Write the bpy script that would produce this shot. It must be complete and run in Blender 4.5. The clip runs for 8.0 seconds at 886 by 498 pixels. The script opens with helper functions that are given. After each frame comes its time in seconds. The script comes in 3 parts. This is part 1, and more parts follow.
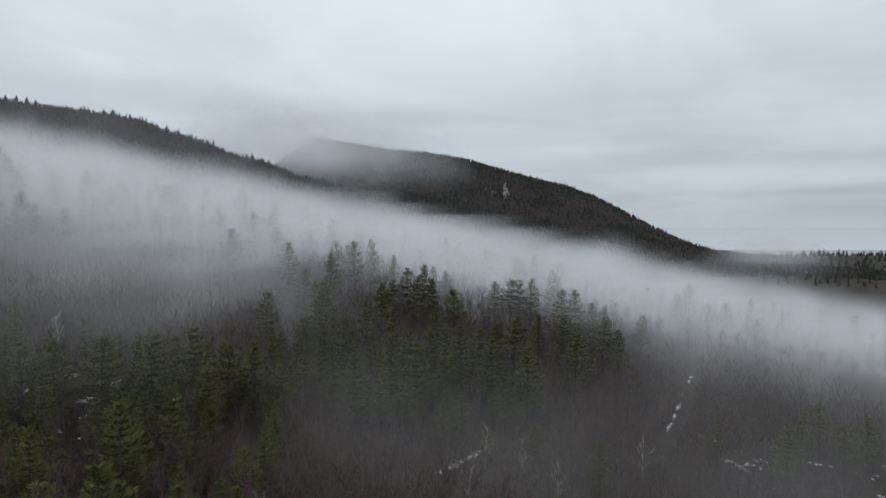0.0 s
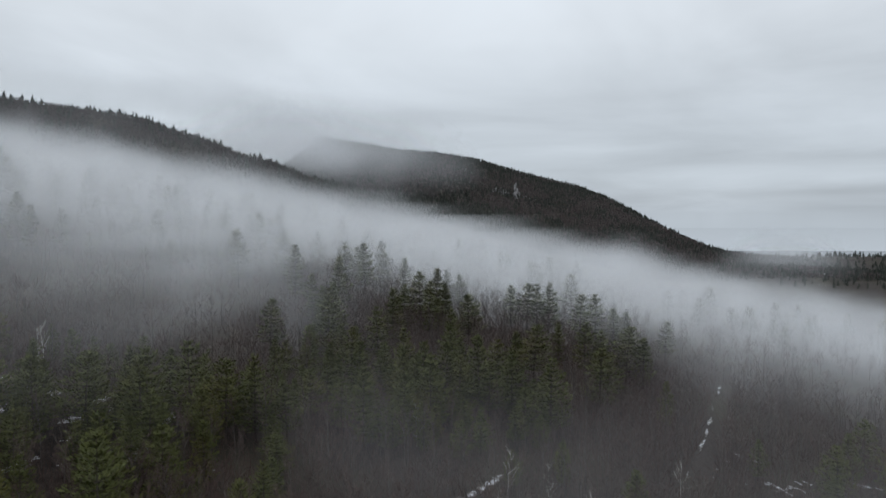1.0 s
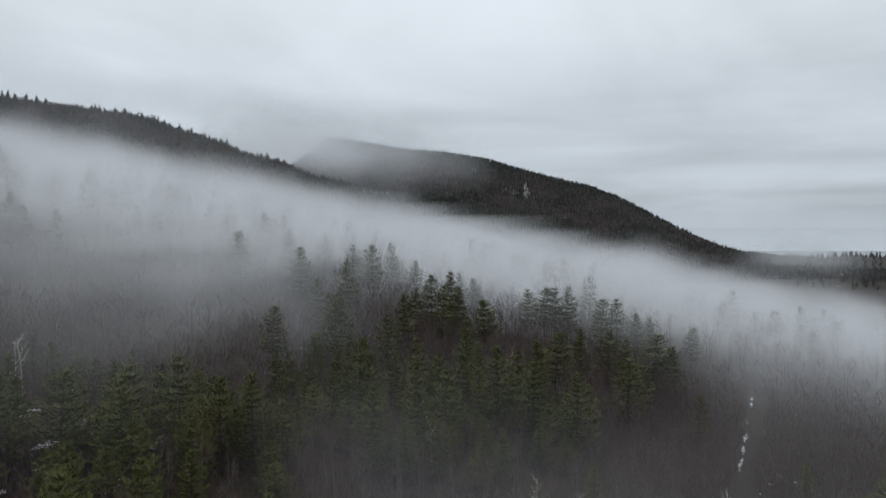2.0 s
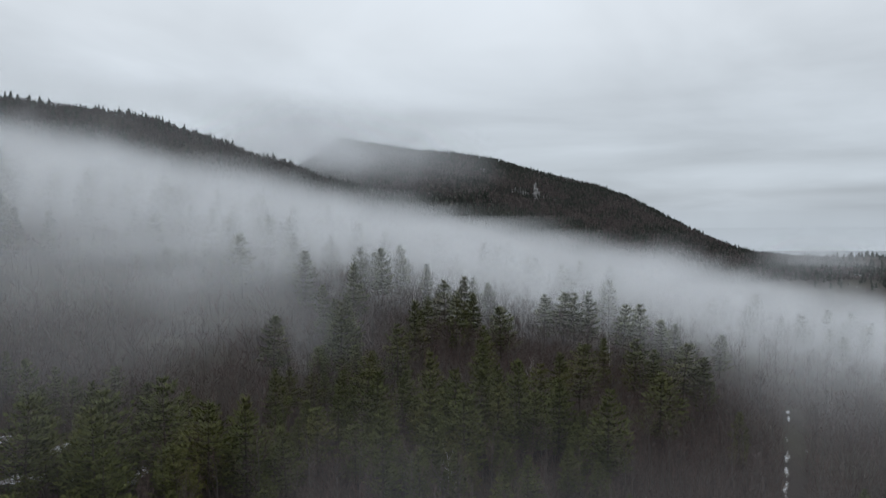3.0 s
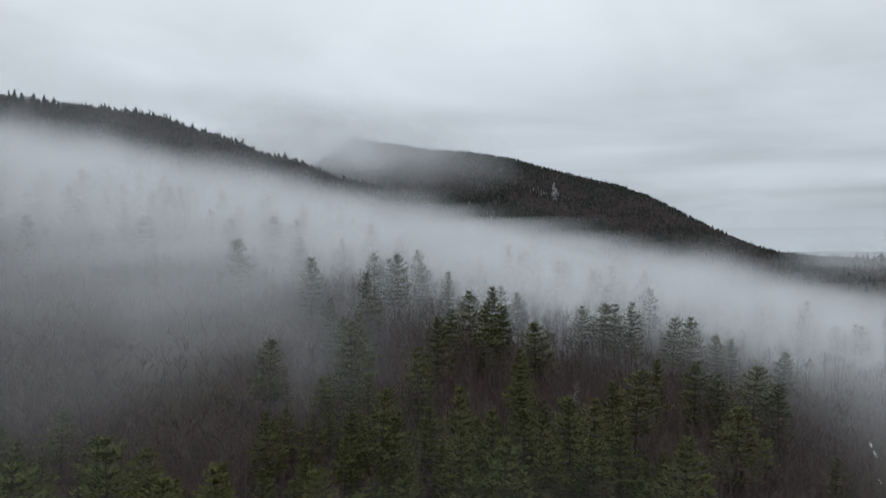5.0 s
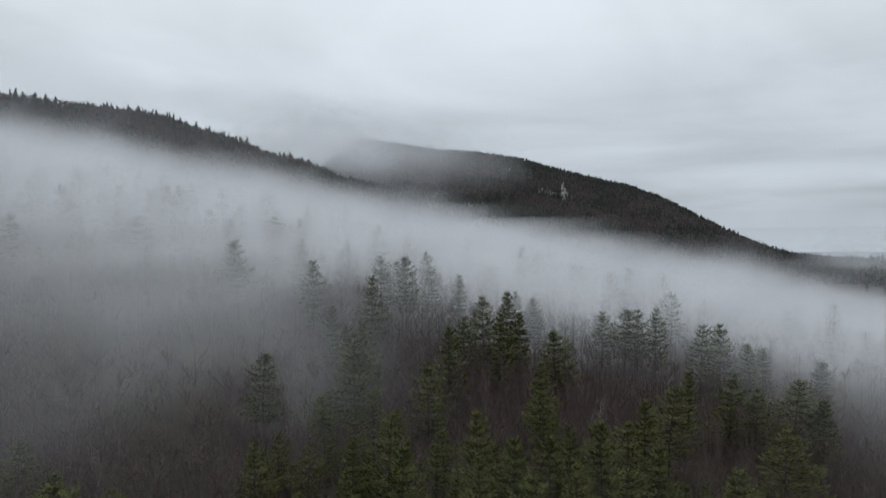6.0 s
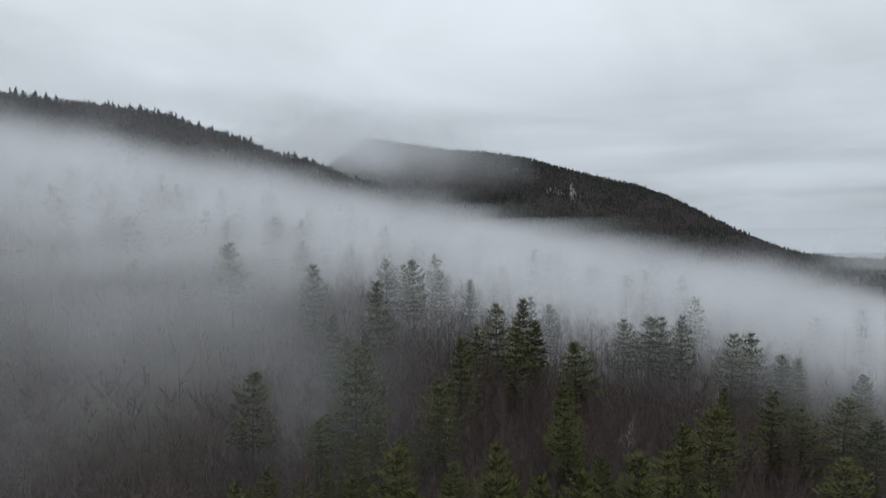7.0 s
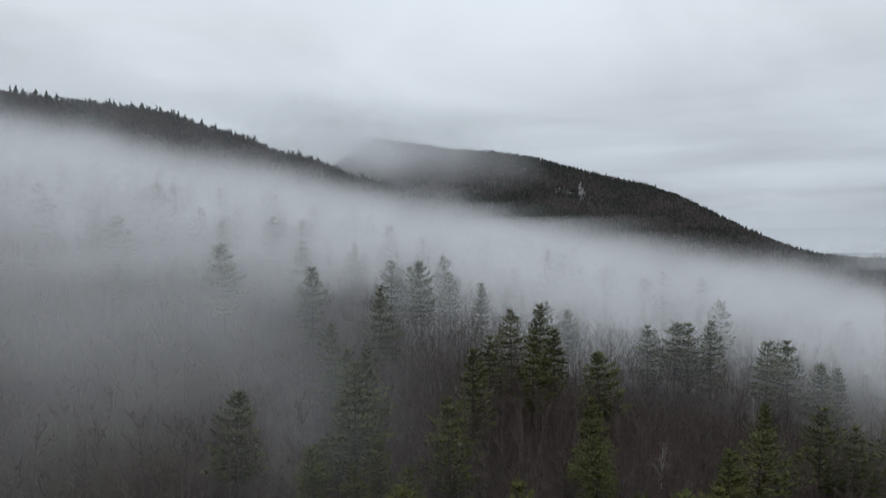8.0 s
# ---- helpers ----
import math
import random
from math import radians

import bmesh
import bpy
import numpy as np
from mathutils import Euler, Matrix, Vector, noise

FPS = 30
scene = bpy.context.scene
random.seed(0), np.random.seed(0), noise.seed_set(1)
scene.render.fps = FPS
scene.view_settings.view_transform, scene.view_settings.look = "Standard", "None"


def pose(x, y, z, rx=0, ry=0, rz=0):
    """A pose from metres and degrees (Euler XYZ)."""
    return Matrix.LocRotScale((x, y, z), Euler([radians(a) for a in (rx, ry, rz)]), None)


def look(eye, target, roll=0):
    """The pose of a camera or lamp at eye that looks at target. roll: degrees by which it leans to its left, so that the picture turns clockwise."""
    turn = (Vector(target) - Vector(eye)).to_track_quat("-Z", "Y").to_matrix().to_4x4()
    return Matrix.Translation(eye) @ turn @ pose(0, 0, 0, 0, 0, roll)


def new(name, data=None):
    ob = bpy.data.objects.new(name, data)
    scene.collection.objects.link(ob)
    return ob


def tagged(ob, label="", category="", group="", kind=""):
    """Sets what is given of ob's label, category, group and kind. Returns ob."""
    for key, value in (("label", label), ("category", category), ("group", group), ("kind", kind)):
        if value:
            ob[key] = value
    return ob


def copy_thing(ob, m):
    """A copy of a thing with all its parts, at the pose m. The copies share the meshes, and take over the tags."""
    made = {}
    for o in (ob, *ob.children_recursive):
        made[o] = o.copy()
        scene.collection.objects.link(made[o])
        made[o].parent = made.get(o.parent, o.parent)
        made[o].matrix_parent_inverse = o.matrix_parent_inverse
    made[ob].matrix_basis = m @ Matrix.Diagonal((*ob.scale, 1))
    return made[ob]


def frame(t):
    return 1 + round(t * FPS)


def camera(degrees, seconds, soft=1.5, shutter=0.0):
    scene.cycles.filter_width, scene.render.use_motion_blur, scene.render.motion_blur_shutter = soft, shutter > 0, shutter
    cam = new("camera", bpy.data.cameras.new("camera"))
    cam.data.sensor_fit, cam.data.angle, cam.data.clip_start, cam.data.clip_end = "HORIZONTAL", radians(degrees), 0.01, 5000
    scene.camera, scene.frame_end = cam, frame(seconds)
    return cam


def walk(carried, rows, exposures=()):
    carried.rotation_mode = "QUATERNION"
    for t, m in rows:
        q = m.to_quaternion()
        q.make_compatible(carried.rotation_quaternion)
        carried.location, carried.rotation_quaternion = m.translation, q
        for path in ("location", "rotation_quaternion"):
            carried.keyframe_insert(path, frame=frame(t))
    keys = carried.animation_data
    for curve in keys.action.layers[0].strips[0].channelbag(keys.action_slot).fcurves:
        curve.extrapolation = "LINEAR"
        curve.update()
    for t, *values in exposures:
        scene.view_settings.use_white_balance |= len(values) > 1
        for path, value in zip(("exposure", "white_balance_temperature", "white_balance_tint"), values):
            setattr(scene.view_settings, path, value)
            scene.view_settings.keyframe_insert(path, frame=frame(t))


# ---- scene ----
# The flight: level, slightly climbing, slowly turning to the left
cam = camera(65.6, 8.0)
METRES, EYE, TILT, LEAN, TURN = 100.0, 100.0, -3.0, 0.0, 0.0
ROWS = [
    (0.0, 0.0, 0.0, 0.0, 0.0, 0.0, -0.0),
    (0.5, -0.0086, 0.0587, 0.0045, 0.38, -0.0, -0.04),
    (1.0, -0.017, 0.1185, 0.0086, 0.74, 0.01, -0.06),
    (1.5, -0.0252, 0.1793, 0.0119, 1.1, 0.02, -0.05),
    (3.0, -0.0516, 0.3693, 0.0231, 2.13, 0.1, 0.19),
    (3.5, -0.0603, 0.431, 0.0272, 2.45, 0.14, 0.25),
    (4.0, -0.0691, 0.4935, 0.0303, 2.74, 0.18, 0.3),
    (4.5, -0.0781, 0.5556, 0.0346, 3.06, 0.18, 0.31),
    (6.0, -0.1033, 0.7425, 0.0435, 4.0, 0.22, 0.38),
    (6.5, -0.1119, 0.804, 0.0468, 4.28, 0.24, 0.38),
    (7.0, -0.1203, 0.866, 0.0499, 4.55, 0.27, 0.38),
    (7.5, -0.1281, 0.9279, 0.0516, 4.83, 0.29, 0.42),
    (8.0, -0.1349, 0.9893, 0.0515, 5.15, 0.31, 0.47),
]
walk(cam, [(t, pose(0, 0, EYE, TILT, LEAN, TURN) @ pose(METRES * x, METRES * y, METRES * z, 90 + pitch, roll, yaw)) for t, x, y, z, yaw, pitch, roll in ROWS],
     exposures=[(0.0, 0.0), (8.0, 0.0)])
scene.cycles.transparent_max_bounces = 96

# ---- world: overcast sky, brighter overhead, with a torn cloud deck ----
world = bpy.data.worlds.new("overcast_sky")
scene.world = world
world.use_nodes = True
wn, wl = world.node_tree.nodes, world.node_tree.links
wn.clear()


def wnode(kind, **values):
    n = wn.new(kind)
    for k, v in values.items():
        n.inputs[k].default_value = v
    return n


def wmath(op, a, b=0.0, c=0.0):
    n = wn.new("ShaderNodeMath")
    n.operation = op
    for i, v in enumerate((a, b, c)):
        if isinstance(v, (int, float)):
            n.inputs[i].default_value = v
        else:
            wl.new(v, n.inputs[i])
    return n.outputs[0]


coord = wn.new("ShaderNodeTexCoord")
sep = wn.new("ShaderNodeSeparateXYZ")
wl.new(coord.outputs["Generated"], sep.inputs[0])
up = wmath("MAXIMUM", sep.outputs[2], 0.0)
flat = wmath("ADD", up, 0.16)
deck = wn.new("ShaderNodeCombineXYZ")
wl.new(wmath("DIVIDE", sep.outputs[0], flat), deck.inputs[0])
wl.new(wmath("DIVIDE", sep.outputs[1], flat), deck.inputs[1])
big = wnode("ShaderNodeTexNoise", Scale=0.7, Detail=5.0, Roughness=0.52, Distortion=0.5)
wl.new(deck.outputs[0], big.inputs["Vector"])
streak = wn.new("ShaderNodeMapping")
streak.inputs["Scale"].default_value = (2.2, 2.2, 34.0)
wl.new(coord.outputs["Generated"], streak.inputs["Vector"])
fine = wnode("ShaderNodeTexNoise", Scale=1.0, Detail=3.0, Roughness=0.5, Distortion=0.2)
wl.new(streak.outputs[0], fine.inputs["Vector"])
low = wmath("SUBTRACT", 1.0, wmath("MULTIPLY", up, 4.0))
low = wmath("MAXIMUM", low, 0.0)
cloud = wmath("ADD", 1.0, wmath("MULTIPLY", wmath("SUBTRACT", big.outputs[0], 0.5), 0.75))
cloud = wmath("ADD", cloud, wmath("MULTIPLY", wmath("MULTIPLY", wmath("SUBTRACT", fine.outputs[0], 0.5), low), 0.28))
rise = wmath("ADD", 0.50, wmath("MULTIPLY", wmath("POWER", up, 0.9), 0.85))
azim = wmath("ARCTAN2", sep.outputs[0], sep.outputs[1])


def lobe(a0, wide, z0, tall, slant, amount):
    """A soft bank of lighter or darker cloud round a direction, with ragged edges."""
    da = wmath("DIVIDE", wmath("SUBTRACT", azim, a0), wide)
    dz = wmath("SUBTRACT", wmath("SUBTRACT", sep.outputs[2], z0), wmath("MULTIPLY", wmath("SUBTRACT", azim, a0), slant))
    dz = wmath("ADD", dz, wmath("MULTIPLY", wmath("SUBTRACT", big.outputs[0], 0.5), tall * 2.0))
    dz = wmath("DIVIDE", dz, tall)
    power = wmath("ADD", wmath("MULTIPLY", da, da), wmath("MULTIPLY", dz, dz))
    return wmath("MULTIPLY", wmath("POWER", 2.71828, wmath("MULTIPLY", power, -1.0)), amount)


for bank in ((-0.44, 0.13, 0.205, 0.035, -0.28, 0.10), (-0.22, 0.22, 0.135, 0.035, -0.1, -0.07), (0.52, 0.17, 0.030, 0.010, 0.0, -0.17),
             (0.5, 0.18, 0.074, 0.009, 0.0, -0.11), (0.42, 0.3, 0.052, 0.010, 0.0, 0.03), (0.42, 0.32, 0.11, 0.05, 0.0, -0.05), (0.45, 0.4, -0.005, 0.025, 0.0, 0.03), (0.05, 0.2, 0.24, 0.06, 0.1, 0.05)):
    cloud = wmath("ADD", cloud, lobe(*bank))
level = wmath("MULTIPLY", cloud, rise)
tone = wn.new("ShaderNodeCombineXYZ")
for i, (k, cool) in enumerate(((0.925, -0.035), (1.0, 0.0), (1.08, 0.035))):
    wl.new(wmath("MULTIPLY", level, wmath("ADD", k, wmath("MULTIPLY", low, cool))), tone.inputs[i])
sky = wn.new("ShaderNodeTexSky")
sky.sky_type, sky.sun_disc = "NISHITA", False
sky.sun_elevation, sky.sun_rotation = radians(48), radians(20)
clear = wnode("ShaderNodeBackground", Strength=0.1)
wl.new(sky.outputs[0], clear.inputs["Color"])
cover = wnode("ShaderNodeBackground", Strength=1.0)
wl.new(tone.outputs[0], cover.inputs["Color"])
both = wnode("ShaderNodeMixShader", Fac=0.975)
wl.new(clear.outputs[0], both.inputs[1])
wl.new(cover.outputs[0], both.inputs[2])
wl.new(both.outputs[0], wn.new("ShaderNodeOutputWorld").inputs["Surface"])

sun = new("sun", bpy.data.lights.new("sun", "SUN"))
sun.data.energy, sun.data.angle, sun.data.color = 0.6, radians(40), (1.0, 0.97, 0.93)
sun.matrix_basis = look((0, 0, 500), (-0.23 * 500, -0.63 * 500, -240))

# ---- materials ----


def material(name):
    m = bpy.data.materials.new(name)
    m.use_nodes = True
    nodes = m.node_tree.nodes
    nodes.clear()
    return m, nodes, m.node_tree.links


def noise_node(nodes, links, vector, scale, detail=3.0, rough=0.55):
    n = nodes.new("ShaderNodeTexNoise")
    n.inputs["Scale"].default_value, n.inputs["Detail"].default_value, n.inputs["Roughness"].default_value = scale, detail, rough
    links.new(vector, n.inputs["Vector"])
    return n.outputs[0]


def span(nodes, links, value, a, b, c=0.0, d=1.0):
    n = nodes.new("ShaderNodeMapRange")
    n.interpolation_type = "SMOOTHSTEP"
    for i, v in enumerate((a, b, c, d)):
        n.inputs[i + 1].default_value = v
    links.new(value, n.inputs[0])
    return n.outputs[0]


def mix(nodes, links, factor, a, b, kind="MIX"):
    n = nodes.new("ShaderNodeMix")
    n.data_type, n.blend_type = "RGBA", kind
    for socket, v in ((n.inputs[0], factor), (n.inputs[6], a), (n.inputs[7], b)):
        if isinstance(v, tuple):
            socket.default_value = (*v, 1.0)
        elif isinstance(v, (int, float)):
            socket.default_value = v
        else:
            links.new(v, socket)
    return n.outputs[2]


def finish(nodes, links, color, rough=0.9, bump=None, depth=0.1, sheen=0.2):
    b = nodes.new("ShaderNodeBsdfPrincipled")
    b.inputs["Roughness"].default_value, b.inputs["Specular IOR Level"].default_value = rough, sheen
    links.new(color, b.inputs["Base Color"])
    if bump is not None:
        n = nodes.new("ShaderNodeBump")
        n.inputs["Distance"].default_value = depth
        links.new(bump, n.inputs["Height"])
        links.new(n.outputs[0], b.inputs["Normal"])
    links.new(b.outputs[0], nodes.new("ShaderNodeOutputMaterial").inputs["Surface"])


def leafy(name, dark, light, brown, share):
    """Needles or twigs: every clump its own tone, every tree its own cast."""
    m, nodes, links = material(name)
    geo, info = nodes.new("ShaderNodeNewGeometry"), nodes.new("ShaderNodeObjectInfo")
    c = mix(nodes, links, geo.outputs["Random Per Island"], dark, light)
    n = noise_node(nodes, links, geo.outputs["Position"], 0.09, 2.0)
    c = mix(nodes, links, span(nodes, links, n, 0.5, 0.75, 0.0, share), c, brown)
    c = mix(nodes, links, span(nodes, links, info.outputs["Random"], 0, 1, 0.0, 0.45), c, tuple(0.62 * v for v in light))
    finish(nodes, links, c, 0.75, sheen=0.25)
    return m


NEEDLES = leafy("pine_needles", (0.028, 0.037, 0.009), (0.082, 0.087, 0.018), (0.098, 0.074, 0.018), 0.5)
NEEDLES_FAR = leafy("conifer_needles_far", (0.010, 0.014, 0.012), (0.030, 0.036, 0.025), (0.034, 0.034, 0.024), 0.4)
TWIGS = leafy("bare_twigs", (0.046, 0.029, 0.026), (0.110, 0.076, 0.067), (0.086, 0.043, 0.037), 0.6)
TWIGS_FAR = leafy("bare_twigs_far", (0.022, 0.017, 0.017), (0.074, 0.058, 0.054), (0.052, 0.036, 0.034), 0.7)
TWIGS_PALE = leafy("pale_bark", (0.22, 0.20, 0.18), (0.38, 0.36, 0.33), (0.25, 0.22, 0.19), 0.4)


def bark(name, a, b):
    m, nodes, links = material(name)
    geo = nodes.new("ShaderNodeNewGeometry")
    n = noise_node(nodes, links, geo.outputs["Position"], 3.0, 4.0)
    finish(nodes, links, mix(nodes, links, n, a, b), 0.9, n, 0.03)
    return m


BARK = bark("pine_bark", (0.03, 0.024, 0.02), (0.09, 0.075, 0.065))
BARK_GREY = bark("grey_bark", (0.045, 0.038, 0.034), (0.14, 0.122, 0.112))
BARK_PALE = bark("birch_bark", (0.3, 0.28, 0.26), (0.5, 0.48, 0.45))


def ground_material():
    m, nodes, links = material("leaf_litter_and_snow")
    p = nodes.new("ShaderNodeNewGeometry").outputs["Position"]
    c = mix(nodes, links, noise_node(nodes, links, p, 0.6, 5.0), (0.008, 0.006, 0.005), (0.034, 0.025, 0.021))
    c = mix(nodes, links, span(nodes, links, noise_node(nodes, links, p, 0.03, 3.0), 0.42, 0.62), c, (0.028, 0.024, 0.016))
    patch = span(nodes, links, noise_node(nodes, links, p, 0.045, 6.0, 0.62), 0.70, 0.73)
    speck = span(nodes, links, noise_node(nodes, links, p, 0.35, 4.0, 0.6), 0.44, 0.54)
    snow = nodes.new("ShaderNodeMath")
    snow.operation = "MULTIPLY"
    links.new(patch, snow.inputs[0])
    links.new(speck, snow.inputs[1])
    c = mix(nodes, links, snow.outputs[0], c, (0.74, 0.76, 0.8))
    finish(nodes, links, c, 0.9, noise_node(nodes, links, p, 1.4, 4.0), 0.25)
    return m


GROUND = ground_material()


def snow_material():
    m, nodes, links = material("old_snow")
    p = nodes.new("ShaderNodeNewGeometry").outputs["Position"]
    n = noise_node(nodes, links, p, 1.2, 4.0)
    c = mix(nodes, links, span(nodes, links, n, 0.38, 0.68), (0.10, 0.085, 0.075), (0.52, 0.53, 0.56))
    finish(nodes, links, c, 0.6, n, 0.1)
    return m


SNOW = snow_material()


def rock_material():
    m, nodes, links = material("grey_cliff_rock")
    p = nodes.new("ShaderNodeNewGeometry").outputs["Position"]
    n = noise_node(nodes, links, p, 0.12, 5.0)
    c = mix(nodes, links, span(nodes, links, n, 0.35, 0.65), (0.06, 0.055, 0.055), (0.38, 0.37, 0.37))
    finish(nodes, links, c, 0.85, n, 1.0)
    return m


ROCK = rock_material()


def lake_material():
    m, nodes, links = material("still_lake_water")
    b = nodes.new("ShaderNodeBsdfPrincipled")
    b.inputs["Base Color"].default_value, b.inputs["Roughness"].default_value = (0.03, 0.04, 0.05, 1), 0.12
    p = nodes.new("ShaderNodeNewGeometry").outputs["Position"]
    n = nodes.new("ShaderNodeBump")
    n.inputs["Distance"].default_value = 0.05
    links.new(noise_node(nodes, links, p, 0.2, 3.0), n.inputs["Height"])
    links.new(n.outputs[0], b.inputs["Normal"])
    links.new(b.outputs[0], nodes.new("ShaderNodeOutputMaterial").inputs["Surface"])
    return m


WATER = lake_material()


def fog_material(name, scale, white=(0.86, 0.875, 0.89)):
    """Droplets scatter light to all sides; the sheet lets through what its thickness leaves."""
    m, nodes, links = material(name)
    p = nodes.new("ShaderNodeNewGeometry").outputs["Position"]
    thick = nodes.new("ShaderNodeAttribute")
    thick.attribute_name = "thickness"
    wisps = noise_node(nodes, links, p, scale, 2.0, 0.5)

    def calc(op, a, b):
        n = nodes.new("ShaderNodeMath")
        n.operation = op
        for i, v in enumerate((a, b)):
            if isinstance(v, (int, float)):
                n.inputs[i].default_value = v
            else:
                links.new(v, n.inputs[i])
        return n.outputs[0]

    depth = calc("MULTIPLY", thick.outputs["Fac"], span(nodes, links, wisps, 0.34, 0.66, 0.5, 1.45))
    alpha = calc("SUBTRACT", 1.0, calc("POWER", 2.71828, calc("MULTIPLY", depth, -1.0)))
    d, t = nodes.new("ShaderNodeBsdfDiffuse"), nodes.new("ShaderNodeBsdfTranslucent")
    for n in (d, t):
        n.inputs["Color"].default_value = (*white, 1)
    half, out = nodes.new("ShaderNodeMixShader"), nodes.new("ShaderNodeMixShader")
    links.new(d.outputs[0], half.inputs[1])
    links.new(t.outputs[0], half.inputs[2])
    links.new(alpha, out.inputs[0])
    links.new(nodes.new("ShaderNodeBsdfTransparent").outputs[0], out.inputs[1])
    links.new(half.outputs[0], out.inputs[2])
    links.new(out.outputs[0], nodes.new("ShaderNodeOutputMaterial").inputs["Surface"])
    return m


FOG, FOG_FAR = fog_material("fog_droplets", 0.03), fog_material("cloud_droplets", 0.007, (0.88, 0.90, 0.92))

# ---- the land ----


def smooth(a, b, v):
    s = np.clip((v - a) / (b - a), 0, 1)
    return s * s * (3 - 2 * s)


def bumps(x, y, size, seed):
    """Soft unevenness in the range of about -1 to 1."""
    r = np.random.default_rng(seed)
    out = 0
    for k in range(6):
        a, f, ph = r.uniform(0, 6.283), r.uniform(0.6, 1.7) * 6.283 / size, r.uniform(0, 6.283, 2)
        out = out + np.sin((x * np.cos(a) + y * np.sin(a)) * f + ph[0] + 0.8 * np.sin((x * np.sin(a) - y * np.cos(a)) * f * 0.7 + ph[1]))
    return out / 4


def softmax(a, b, k):
    h = np.clip(0.5 + 0.5 * (a - b) / k, 0, 1)
    return b + (a - b) * h + k * h * (1 - h)


def height(x, y):
    """The land: a wooded hillside falling to the right, a ridge behind a hollow, a mountain beyond, low shore to the right."""
    x, y = np.asarray(x, float), np.asarray(y, float)
    slope = 52 - 0.2 * np.clip(x, -420, 900) + 0.065 * (np.clip(y, -400, 420) - 100)
    slope = slope - 0.05 * np.clip(y - 420, 0, 600) + 1.2 * bumps(x, y, 70, 3) * smooth(400, 300, y)
    crest = np.interp(x, [-1500, -700, -500, -358, -306, -261, -165, -145, -60, 50, 200, 500], [218, 213, 204, 190, 184, 176, 142, 134, 104, 72, 30, -20])
    at = np.interp(x, [-600, -358, -261, -165, -100, 0, 200], [560, 588, 603, 627, 660, 720, 800])
    d = y - at
    ridge = crest + 4 - np.sqrt((np.where(d < 0, 0.42, 0.25) * d) ** 2 + 16) + 2.0 * bumps(x, y, 90, 5)
    crest2 = np.interp(x, [-800, -300, -151, -69, 13, 95, 250, 400], [170, 158, 136, 112, 90, 69, 40, -10])
    spur = crest2 + 3 - np.sqrt((0.3 * (y - 1000 - 0.3 * x)) ** 2 + 9) + 2.0 * bumps(x, y, 80, 9)
    crest3 = np.interp(x, [-1500, -420, -360, -293, -123, -31, 47, 125, 204, 282, 347, 400, 463, 516, 560, 700], [140, 165, 222, 268, 240, 233, 220, 198, 177, 157, 128, 97, 60, 34, 18, -10])
    at3 = np.interp(x, [200, 400, 520], [1590, 1520, 1440])
    d3 = y - at3
    mount = crest3 + 6 - np.sqrt((np.where(d3 < 0, 0.26, 0.2) * d3) ** 2 + 36) + 3.5 * bumps(x, y, 150, 11) * smooth(0, 120, np.abs(d3))
    shore = 12 * np.exp(-((x - 470) / 140) ** 2 - ((y - 980) / 110) ** 2) + 16 * np.exp(-((x - 820) / 260) ** 2 - ((y - 1300) / 130) ** 2)
    shore = shore + 9 - 0.012 * np.clip(y - 1300, 0, 3000) - 0.02 * np.clip(x - 500, 0, 900) + 1.5 * bumps(x, y, 120, 4)
    z = softmax(slope, shore, 14)
    for other, k in ((ridge, 18), (spur, 14), (mount, 20)):
        z = softmax(z, other, k)
    return np.maximum(z, -14)


def grid_mesh(name, xs, ys, zs):
    nx, ny = len(xs), len(ys)
    gx, gy = np.meshgrid(xs, ys)
    co = np.stack([gx, gy, zs], -1).reshape(-1, 3)
    i = np.arange(nx * ny).reshape(ny, nx)
    quads = np.stack([i[:-1, :-1], i[:-1, 1:], i[1:, 1:], i[1:, :-1]], -1).reshape(-1, 4)
    return mesh_of(name, co, quads)


def mesh_of(name, co, faces, shade=True):
    """A mesh out of arrays: faces all of one size."""
    me = bpy.data.meshes.new(name)
    faces = np.asarray(faces)
    n, k = faces.shape
    me.vertices.add(len(co))
    me.vertices.foreach_set("co", np.asarray(co, np.float32).ravel())
    me.loops.add(n * k)
    me.loops.foreach_set("vertex_index", faces.ravel().astype(np.int32))
    me.polygons.add(n)
    me.polygons.foreach_set("loop_start", np.arange(0, n * k, k, dtype=np.int32))
    if shade:
        me.polygons.foreach_set("use_smooth", np.ones(n, bool))
    me.update(calc_edges=True)
    return me


def steps(*parts):
    return np.concatenate([np.arange(a, b, s) for a, b, s in parts])


xs = steps((-4000, -1000, 150), (-1000, -300, 14), (-300, 250, 5), (250, 900, 14), (900, 4201, 150))
ys = steps((-900, 0, 60), (0, 420, 5), (420, 700, 8), (700, 1800, 14), (1800, 4701, 145))
gx, gy = np.meshgrid(xs, ys)
ground_me = grid_mesh("ground", xs, ys, height(gx, gy))
ground_me.materials.append(GROUND)
ground = tagged(new("ground", ground_me), "brown leaf-littered forest floor with thin patches of old snow", "ground", kind="structure")

lake_me = grid_mesh("lake", np.linspace(-4000, 4200, 9), np.linspace(1500, 4700, 7), np.zeros((7, 9)))
lake_me.materials.append(WATER)
lake = tagged(new("lake", lake_me), "pale still lake under fog beyond the low shore", "water", kind="structure")

# ---- trees ----


